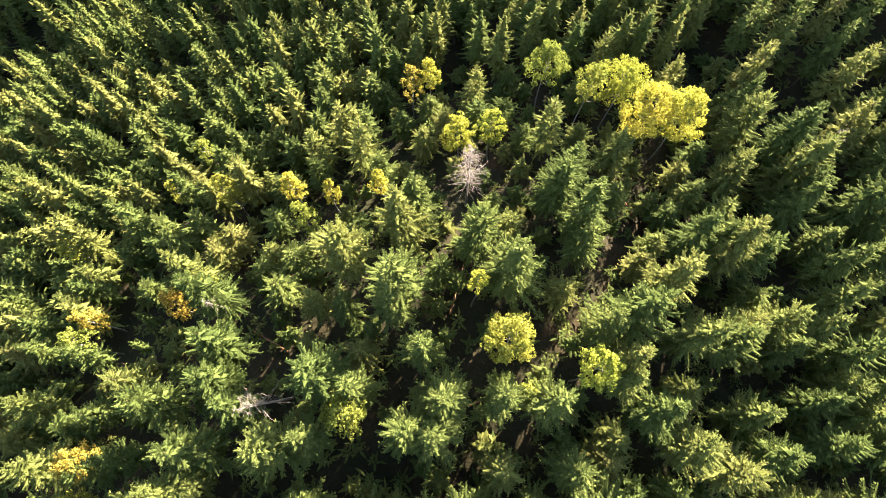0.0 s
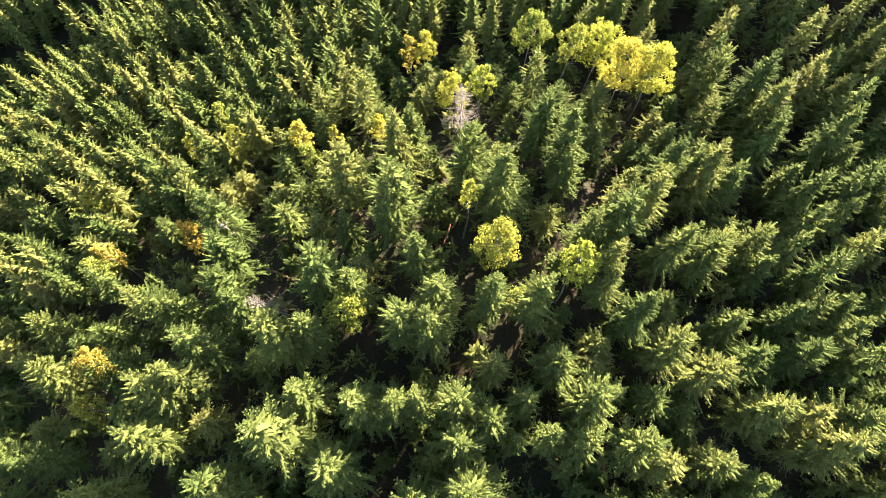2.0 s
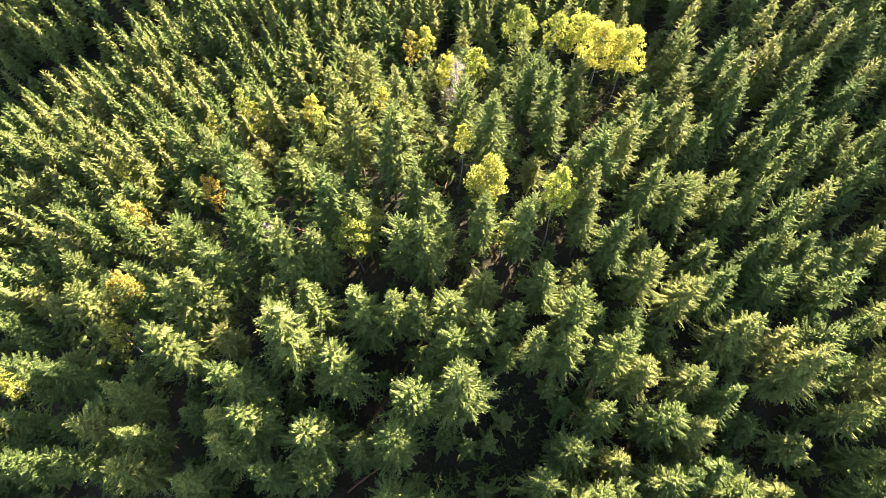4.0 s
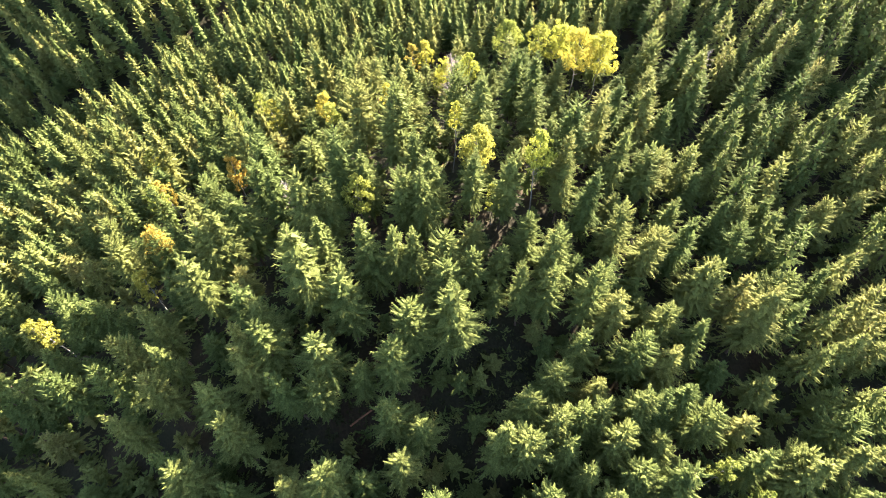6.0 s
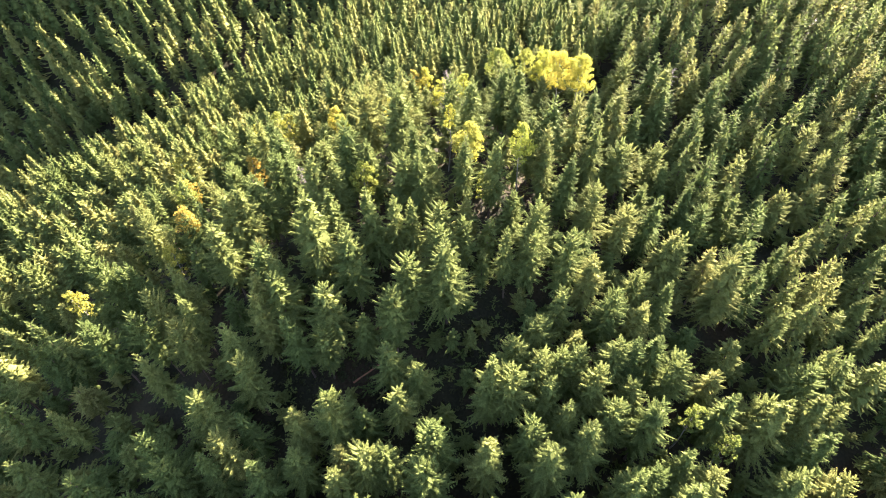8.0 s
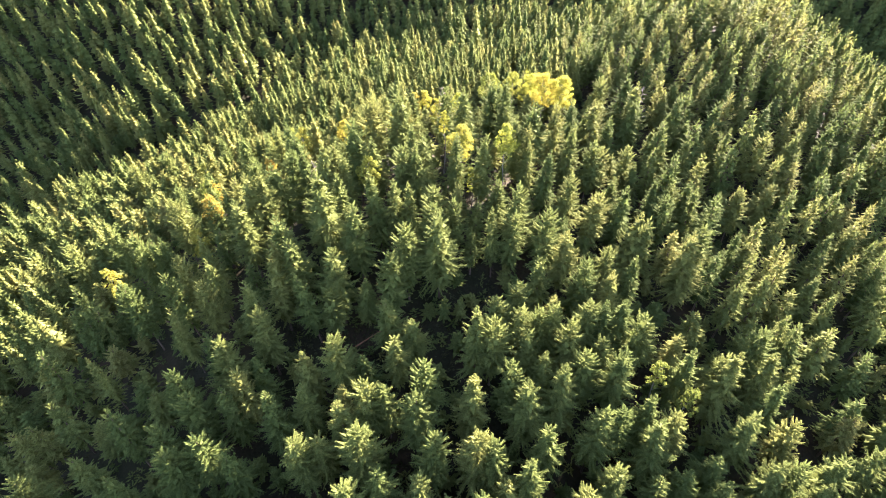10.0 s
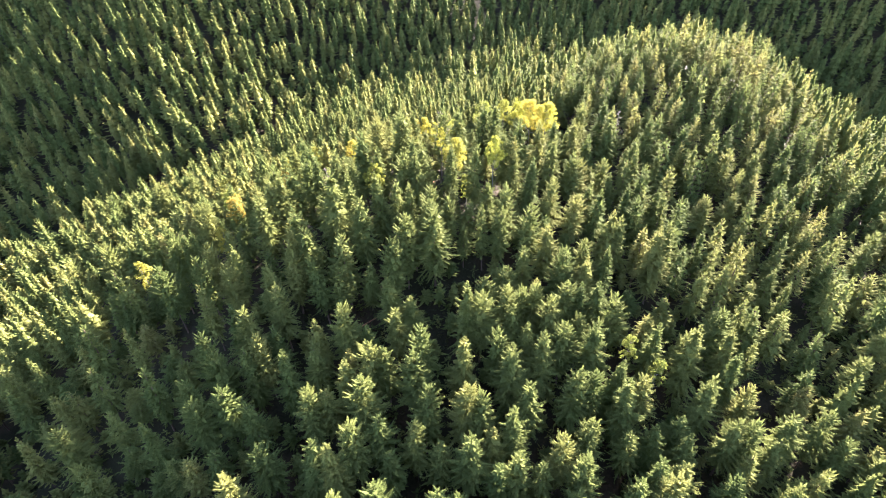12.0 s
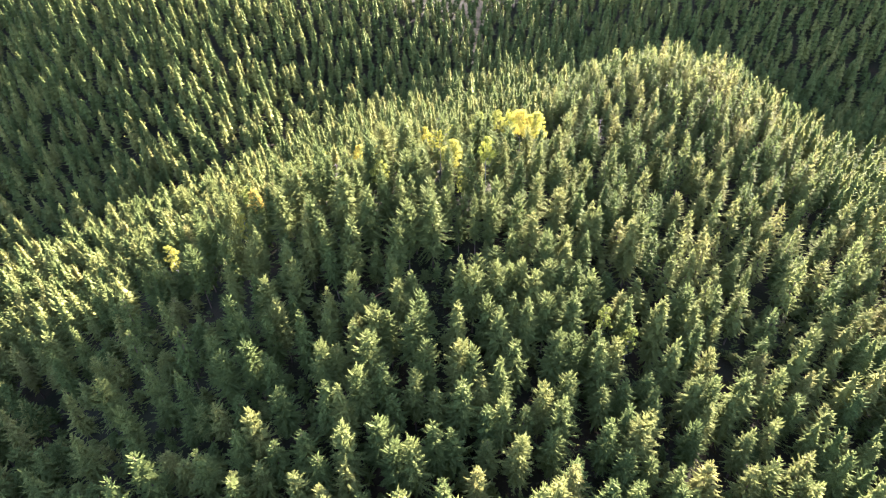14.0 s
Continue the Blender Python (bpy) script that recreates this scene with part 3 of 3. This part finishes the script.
def make_forest(name, label, places, heights, widths, models, rng, low_models=None, high=None):
    verts, tris, which, tints, at = [], [], [], [], 0
    z = ground_height(places[:, 0], places[:, 1])
    for i, (x, y) in enumerate(places):
        choice = models if high is None or high[i] else low_models
        v, f, m = choice[int(rng.integers(0, len(choice)))]
        a, wide, tall = rng.uniform(0, 2 * np.pi), widths[i], heights[i] / 18.0
        ca, sa = math.cos(a) * wide, math.sin(a) * wide
        lx, ly = rng.normal(0, 0.02, 2)
        out = np.empty_like(v)
        out[:, 0] = v[:, 0] * ca - v[:, 1] * sa + x + lx * v[:, 2]
        out[:, 1] = v[:, 0] * sa + v[:, 1] * ca + y + ly * v[:, 2]
        out[:, 2] = v[:, 2] * tall + z[i]
        verts.append(out)
        tris.append(f + at)
        which.append(m)
        tints.append(np.full(len(v), rng.uniform(0, 1)))
        at += len(v)
    mesh = raw_mesh(name, np.vstack(verts), np.vstack(tris), [M_FOREST, M_BARK], np.concatenate(which), np.concatenate(tints))
    return tagged(new(name, mesh), label, "forest", kind="stuff")


mid_models = [low_spruce(200 + i, 18, 8, 7, 175, 0, w, r, c, True) for i, (w, r, c) in
              enumerate([(0.16, 3.6, 0.84), (0.17, 3.4, 0.66), (0.16, 3.3, 0.88), (0.17, 3.7, 0.72), (0.17, 3.4, 0.78)])]
slope_models = [low_spruce(250 + i, 15, 7, 4, 80, 7, w, r, c, True) for i, (w, r, c) in
                enumerate([(0.20, 3.6, 0.80), (0.21, 3.4, 0.64), (0.20, 3.3, 0.84), (0.21, 3.5, 0.72)])]
brow_models = [low_spruce(270 + i, 14, 7, 4, 50, 7, w, r, c, False) for i, (w, r, c) in
               enumerate([(0.22, 3.9, 0.76), (0.23, 3.6, 0.62), (0.22, 3.5, 0.82), (0.23, 3.8, 0.70)])]
far_models = [low_spruce(300 + i, 13, 7, 1, 30, 6, w, r, c, False) for i, (w, r, c) in
              enumerate([(0.29, 3.7, 0.80), (0.29, 3.3, 0.88), (0.30, 3.6, 0.70), (0.29, 3.2, 0.80)])]
plain_models = [low_spruce(420 + i, 8, 6, 0, 10, 4, 0.50, r, 0.88, False) for i, r in enumerate([3.6, 3.2, 3.4])]
remote_models = [low_spruce(400 + i, 10, 7, 0, 16, 6, 0.44, r, 0.88, False) for i, r in enumerate([3.6, 3.2, 3.4])]


# on the eastern shoulder the trees are taller and a little further apart
shoulder = (rest[:, 0] > 46) & (rest[:, 0] < 135) & (rest[:, 1] > -30)
rest = rest[~shoulder | (chance.uniform(0, 1, len(rest)) < 0.85)]
shoulder = (rest[:, 0] > 46) & (rest[:, 0] < 135) & (rest[:, 1] > -30)
# where the single trees stand, the others are lower and stay in their shade
known = np.array(taken)
closeness = np.array([np.sum(np.hypot(known[:, 0] - x, known[:, 1] - y) < 8.0) for x, y in rest])
keep = (closeness == 0) | (chance.uniform(0, 1, len(rest)) < np.where((rest[:, 1] < -30) & (rest[:, 0] > -28), 0.95, 0.85))
rest, closeness, shoulder = rest[keep], closeness[keep], shoulder[keep]
rest_heights = chance.normal(16.6, 1.9, len(rest))
gully = (gully_side(rest[:, 0], rest[:, 1]) > 4) & (rest[:, 0] < -10)
rest_heights = np.where(gully, np.where(chance.uniform(0, 1, len(rest)) < 0.4, chance.normal(17.5, 1.6, len(rest)), chance.normal(10.5, 1.5, len(rest))), rest_heights)
front_stand = (rest[:, 1] < -30) & (rest[:, 0] > -28)
rest_heights = np.where(closeness > 0, np.where(front_stand, chance.normal(15.6, 1.6, len(rest)), chance.normal(10.3, 1.8, len(rest))), rest_heights)
rest_heights = np.where(shoulder, chance.normal(17.6, 2.2, len(rest)), rest_heights)
rest_widths = chance.uniform(0.9, 1.12, len(rest)) * np.where(shoulder, 1.0, np.where(front_stand, 0.95, 0.94))
close = ((np.abs(rest[:, 0] - 5.0) < 72.0) & (rest[:, 1] < 62.0)) | (shoulder & (rest[:, 0] < 126))
make_forest("spruce_forest", "close green spruce forest covering the knoll and its slopes", rest[close],
            rest_heights[close], rest_widths[close], mid_models, chance)
make_forest("slope_forest", "green spruce forest on the outer slopes of the knoll", rest[~close],
            rest_heights[~close], rest_widths[~close], slope_models, chance)
plantation = scatter(chance, -150, 70, 0, 112, 5.2, taken, 3.0, lambda x, y: in_view(x, y) & close_wood(x, y))
make_forest("young_wood", "close-set yellow-green young spruces along the brow", plantation,
            chance.normal(14.0, 2.4, len(plantation)), chance.uniform(0.84, 1.1, len(plantation)), brow_models, chance)
every = np.vstack([known, plantation, np.array([(x, y) for x, y, h in spruces]), rest])
young = scatter(chance, -100, 160, -100, 110, 4.6, every, 2.6, in_view, 0.4)
make_forest("young_spruces", "low dark green young spruces shaded by the taller trees", young,
            chance.uniform(2.5, 8.5, len(young)), chance.uniform(0.45, 0.8, len(young)), plain_models, chance)

# across the valleys single trees stand out over a dense lower storey
def two_storeys(name, label, places, models, low_models):
    high = chance.uniform(0, 1, len(places)) < 0.36
    make_forest(name, label, places, np.where(high, chance.normal(18.0, 2.0, len(places)), chance.normal(10.8, 1.2, len(places))),
                np.where(high, chance.uniform(0.95, 1.25, len(places)), chance.uniform(1.05, 1.3, len(places))), models, chance, low_models, high)


saplings = scatter(chance, -72, 100, -88, 62, 3.6, every, 2.0, None, 0.1)
sapling_models = [low_spruce(450 + i, 4, 6, 0, 9, 0, 0.55, 4.6, 0.9, False) for i in range(3)]
make_forest("spruce_saplings", "knee-high to man-high dark spruce saplings in the shade of the stand", saplings,
            chance.uniform(1.2, 4.2, len(saplings)), chance.uniform(0.22, 0.4, len(saplings)), sapling_models, chance)

behind = scatter(chance, -420, 380, 110, 262, 5.9, [], 0, in_view)
sides = scatter(chance, -420, 380, -100, 110, 5.9, [], 0, lambda x, y: in_view(x, y) & (np.abs(x) >= 150))
beyond = np.vstack([behind[behind[:, 1] < 195], sides])
two_storeys("valley_forest", "shaded green spruce forest in the valley behind the ridge", beyond, far_models, plain_models)
two_storeys("hillside_forest", "green spruce forest on the hillside across the valley", behind[behind[:, 1] >= 195], remote_models, plain_models)
remote = scatter(chance, -560, 560, 262, 340, 6.6, [], 0, in_view)
two_storeys("distant_forest", "distant spruce forest on the far slope", remote, remote_models, plain_models)

# the same wood goes on behind the flight and to both sides of it
outer = scatter(chance, -220, 240, -210, 40, 8.6, [], 0, lambda x, y: (y < -100) | ~in_view(x, y))
make_forest("outer_forest", "spruce forest going on behind and beside the knoll", outer,
            chance.normal(17.0, 1.8, len(outer)), chance.uniform(0.95, 1.3, len(outer)), plain_models, chance)


# ---- broadleaf trees in autumn leaf ----
def limb(rng, start, way, length, radius, sides=5):
    t = np.linspace(0, 1, 5)[:, None]
    bend = rng.normal(0, 0.08, 3) * length
    points = np.asarray(start) + np.asarray(way) * length * t + bend * t * t + np.array([0, 0, 0.12 * length]) * t * t
    return tube(points, radius * (1 - 0.85 * t[:, 0]), sides), points


def make_broadleaf(i, x, y, height, radius, hue):
    rng = np.random.default_rng(500 + i)
    mat, label, kind = [(M_GOLD, "golden-yellow autumn birch among dark spruces", "birch tree"),
                        (M_ORANGE, "small orange-brown autumn broadleaf tree among spruces", "broadleaf tree"),
                        (M_OLIVE, "olive-yellow birch turning to autumn colour", "birch tree"),
                        (M_GREEN, "light green birch just before its autumn colour", "birch tree")][hue]
    thing = tagged(new("birch" if hue != 1 else "broadleaf_tree"), label, kind, "autumn broadleaf trees")
    thing.location = (x, y, float(ground_height(x, y)))
    z = np.linspace(-0.5, height * 0.9, 8)
    stem = np.stack([0.25 * np.sin(z * 0.35 + i), 0.2 * np.cos(z * 0.3 + i), z], -1)
    part("trunk", raw_mesh("birch_trunk", *tube(stem, np.linspace(0.14, 0.03, 8), 7), [M_BIRCH_BARK], smooth=True), thing, "pale birch trunk")
    base = max(2.5, height - (2.7 if radius > 3.1 else 3.4 if radius > 2.0 else 4.8) * radius)
    pieces = []
    for b in range(9):
        a, s = 2.4 * b + rng.uniform(-0.4, 0.4), b / 8.0
        start = np.array([0, 0, base * 0.9 + (height - base) * 0.75 * s])
        way = np.array([math.cos(a), math.sin(a), 0.5 + 0.5 * s])
        piece, _ = limb(rng, start, way / np.linalg.norm(way), radius * (1.0 - 0.4 * s) * rng.uniform(0.7, 0.95), 0.06)
        pieces.append(piece)
    for v, f in pieces:
        part("limb", raw_mesh("birch_limb", v, f, [M_BIRCH_BARK], smooth=True), thing)
    # leaf sprays in rounded masses all over the crown
    masses = int(44 + 20 * radius)
    a, s = rng.uniform(0, 2 * np.pi, masses), rng.uniform(0.0, 1.0, masses)
    girth = radius * np.sin(np.pi * (0.30 + 0.62 * s)) ** 0.8 * rng.uniform(0.3, 1.0, masses)
    hubs = np.stack([girth * np.cos(a), girth * np.sin(a), base + (height - base) * (0.1 + 0.8 * s)], -1)
    hubs[:, :2] += radius * 0.13 * np.stack([np.cos(1.7 * hubs[:, 2] + i), np.sin(1.3 * hubs[:, 2] + 2 * i)], -1)
    sizes = radius * rng.uniform(0.10, 0.27, masses)
    count = int(3000 * (radius / 2.5) ** 2) + 900
    pick = rng.integers(0, masses, count)
    way = rng.normal(0, 1, (count, 3))
    way /= np.linalg.norm(way, axis=1)[:, None]
    centre = hubs[pick] + way * (sizes[pick] * rng.uniform(0.3, 1.0, count) ** 0.5)[:, None] * np.array([1, 1, 0.9])
    u = rng.normal(0, 1, (count, 3)) + way * 0.4
    u /= np.linalg.norm(u, axis=1)[:, None]
    w = np.cross(u, way + rng.normal(0, 0.5, (count, 3)))
    w /= np.linalg.norm(w, axis=1)[:, None] + 1e-9
    s = rng.uniform(0.095, 0.18, count)[:, None]
    verts = np.stack([centre - u * s, centre + w * s * 0.7, centre + u * s * 1.1, centre - w * s * 0.7], 1).reshape(-1, 3)
    k = np.arange(count)[:, None] * 4
    tris = np.vstack([k + np.array([[0, 1, 2]]), k + np.array([[0, 2, 3]])])
    part("crown", raw_mesh("birch_crown", verts, tris, [mat]), thing)
    return thing


for i, row in enumerate(BROADLEAVES + SMALL_BROADLEAVES):
    make_broadleaf(i, *row)


# ---- bare dead trees ----
def make_dead_tree(i, x, y, height, reach, branches, lean):
    rng = np.random.default_rng(700 + i)
    thing = tagged(new("dead_tree"), "bare grey dead spruce with brittle leafless branches", "dead tree", "dead trees")
    thing.location = (x, y, float(ground_height(x, y)))
    thing.rotation_euler = (radians(lean), radians(-lean), 0.0)
    z = np.linspace(-0.5, height, 7)
    part("trunk", raw_mesh("dead_trunk", *tube(np.stack([0.05 * np.sin(z), 0 * z, z], -1), np.linspace(0.2, 0.03, 7), 7), [M_DEADWOOD], smooth=True), thing)
    pieces = []
    for b in range(branches):
        s = rng.uniform(0, 1) ** 0.8
        a = rng.uniform(0, 2 * np.pi)
        way = np.array([math.cos(a), math.sin(a), rng.uniform(-0.25, 0.35)])
        length = reach * (1.05 - 0.8 * s) * rng.uniform(0.5, 1.1)
        start = np.array([0, 0, height * (0.42 + 0.56 * s)])
        piece, pts = limb(rng, start, way, length, 0.05 if branches > 50 else 0.06, 3)
        pieces.append(piece)
        for k in range(4 if branches > 50 else 3):
            q = pts[rng.integers(1, 5)]
            side = way + rng.normal(0, 0.7, 3)
            pieces.append(limb(rng, q, side, length * rng.uniform(0.2, 0.45), 0.03, 3)[0])
    v, f = joined(pieces)
    part("crown", raw_mesh("bare_crown", v, f, [M_DEADWOOD]), thing, "pale grey leafless twigs")
    return thing


for i, row in enumerate(DEAD_TREES):
    make_dead_tree(i, *row)


# ---- the forest floor's clutter ----
def make_log(x, y, turn, length, radius):
    rng = np.random.default_rng(int(abs(x * 10)) + 900)
    t = np.linspace(0, 1, 7)
    thing = tagged(new("fallen_log"), "fallen red-brown spruce log on the forest floor", "log", "fallen logs")
    a = radians(turn)
    px, py = x + np.cos(a) * (t - 0.5) * length, y + np.sin(a) * (t - 0.5) * length
    pz = ground_height(px, py) + radius * 0.7
    thing.location = (x, y, float(ground_height(x, y)))
    pts = np.stack([px - x, py - y + 0.08 * np.sin(t * 5), pz - thing.location[2]], -1)
    part("stem", raw_mesh("log_stem", *tube(pts, radius * (1 - 0.55 * t), 9), [M_LOG], smooth=True), thing)
    for b in range(6):
        way = np.array([rng.uniform(-0.6, 0.6), rng.uniform(-0.6, 0.6), rng.uniform(0.4, 1.0)])
        piece, _ = limb(rng, pts[rng.integers(2, 6)], way, rng.uniform(0.5, 1.1), 0.035, 4)
        part("branch_stub", raw_mesh("log_stub", *piece, [M_LOG]), thing)
    return thing


for row in [(-30.2, 18.9, 62.0, 8.0, 0.24), (-25.0, 13.0, 150.0, 7.0, 0.18), (2.0, 20.0, 75.0, 8.0, 0.17), (5.6, 4.6, 20.0, 5.0, 0.16),
            (29.0, 36.0, 110.0, 6.5, 0.18), (-9.0, -26.0, 35.0, 7.0, 0.18), (1.5, -51.0, 80.0, 7.0, 0.18)]:
    make_log(*row)


def make_undergrowth():
    """Low shrubs, ferns and saplings, thickest in the open places."""
    rng = np.random.default_rng(41)
    spots = [scatter(rng, -75, 95, -90, 75, 3.4, [], 0)]
    for x, y, r in GAPS:
        n = int(2.2 * r * r)
        a, d = rng.uniform(0, 2 * np.pi, n), r * np.sqrt(rng.uniform(0, 1, n))
        spots.append(np.stack([x + d * np.cos(a), y + d * np.sin(a)], -1))
    spots = np.vstack(spots)
    blades = 9
    n = len(spots) * blades
    at = np.repeat(spots, blades, 0)
    size = np.repeat(rng.uniform(0.22, 0.6, len(spots)), blades)
    a = rng.uniform(0, 2 * np.pi, n)
    out = np.stack([np.cos(a), np.sin(a)], -1)
    side = np.stack([-out[:, 1], out[:, 0]], -1)
    z = ground_height(at[:, 0], at[:, 1])
    low, tall = rng.uniform(0, 0.4, n) * size, rng.uniform(0.3, 1.0, n) * size
    foot = np.concatenate([at + out * (0.15 * size)[:, None], (z + low * 0.3)[:, None]], 1)
    left = np.concatenate([at + out * (0.55 * size)[:, None] + side * (0.22 * size)[:, None], (z + tall)[:, None]], 1)
    right = np.concatenate([at + out * (0.55 * size)[:, None] - side * (0.22 * size)[:, None], (z + tall * 0.9)[:, None]], 1)
    tip = np.concatenate([at + out * (0.95 * size)[:, None], (z + tall * 0.75)[:, None]], 1)
    verts = np.stack([foot, left, tip, right], 1).reshape(-1, 3)
    k = np.arange(n)[:, None] * 4
    tris = np.vstack([k + np.array([[0, 2, 1]]), k + np.array([[0, 3, 2]])])
    ob = new("undergrowth", raw_mesh("undergrowth", verts, tris, [M_SHRUB]))
    return tagged(ob, "low brown-green shrubs and ferns on the forest floor", "undergrowth", kind="stuff")


make_undergrowth()
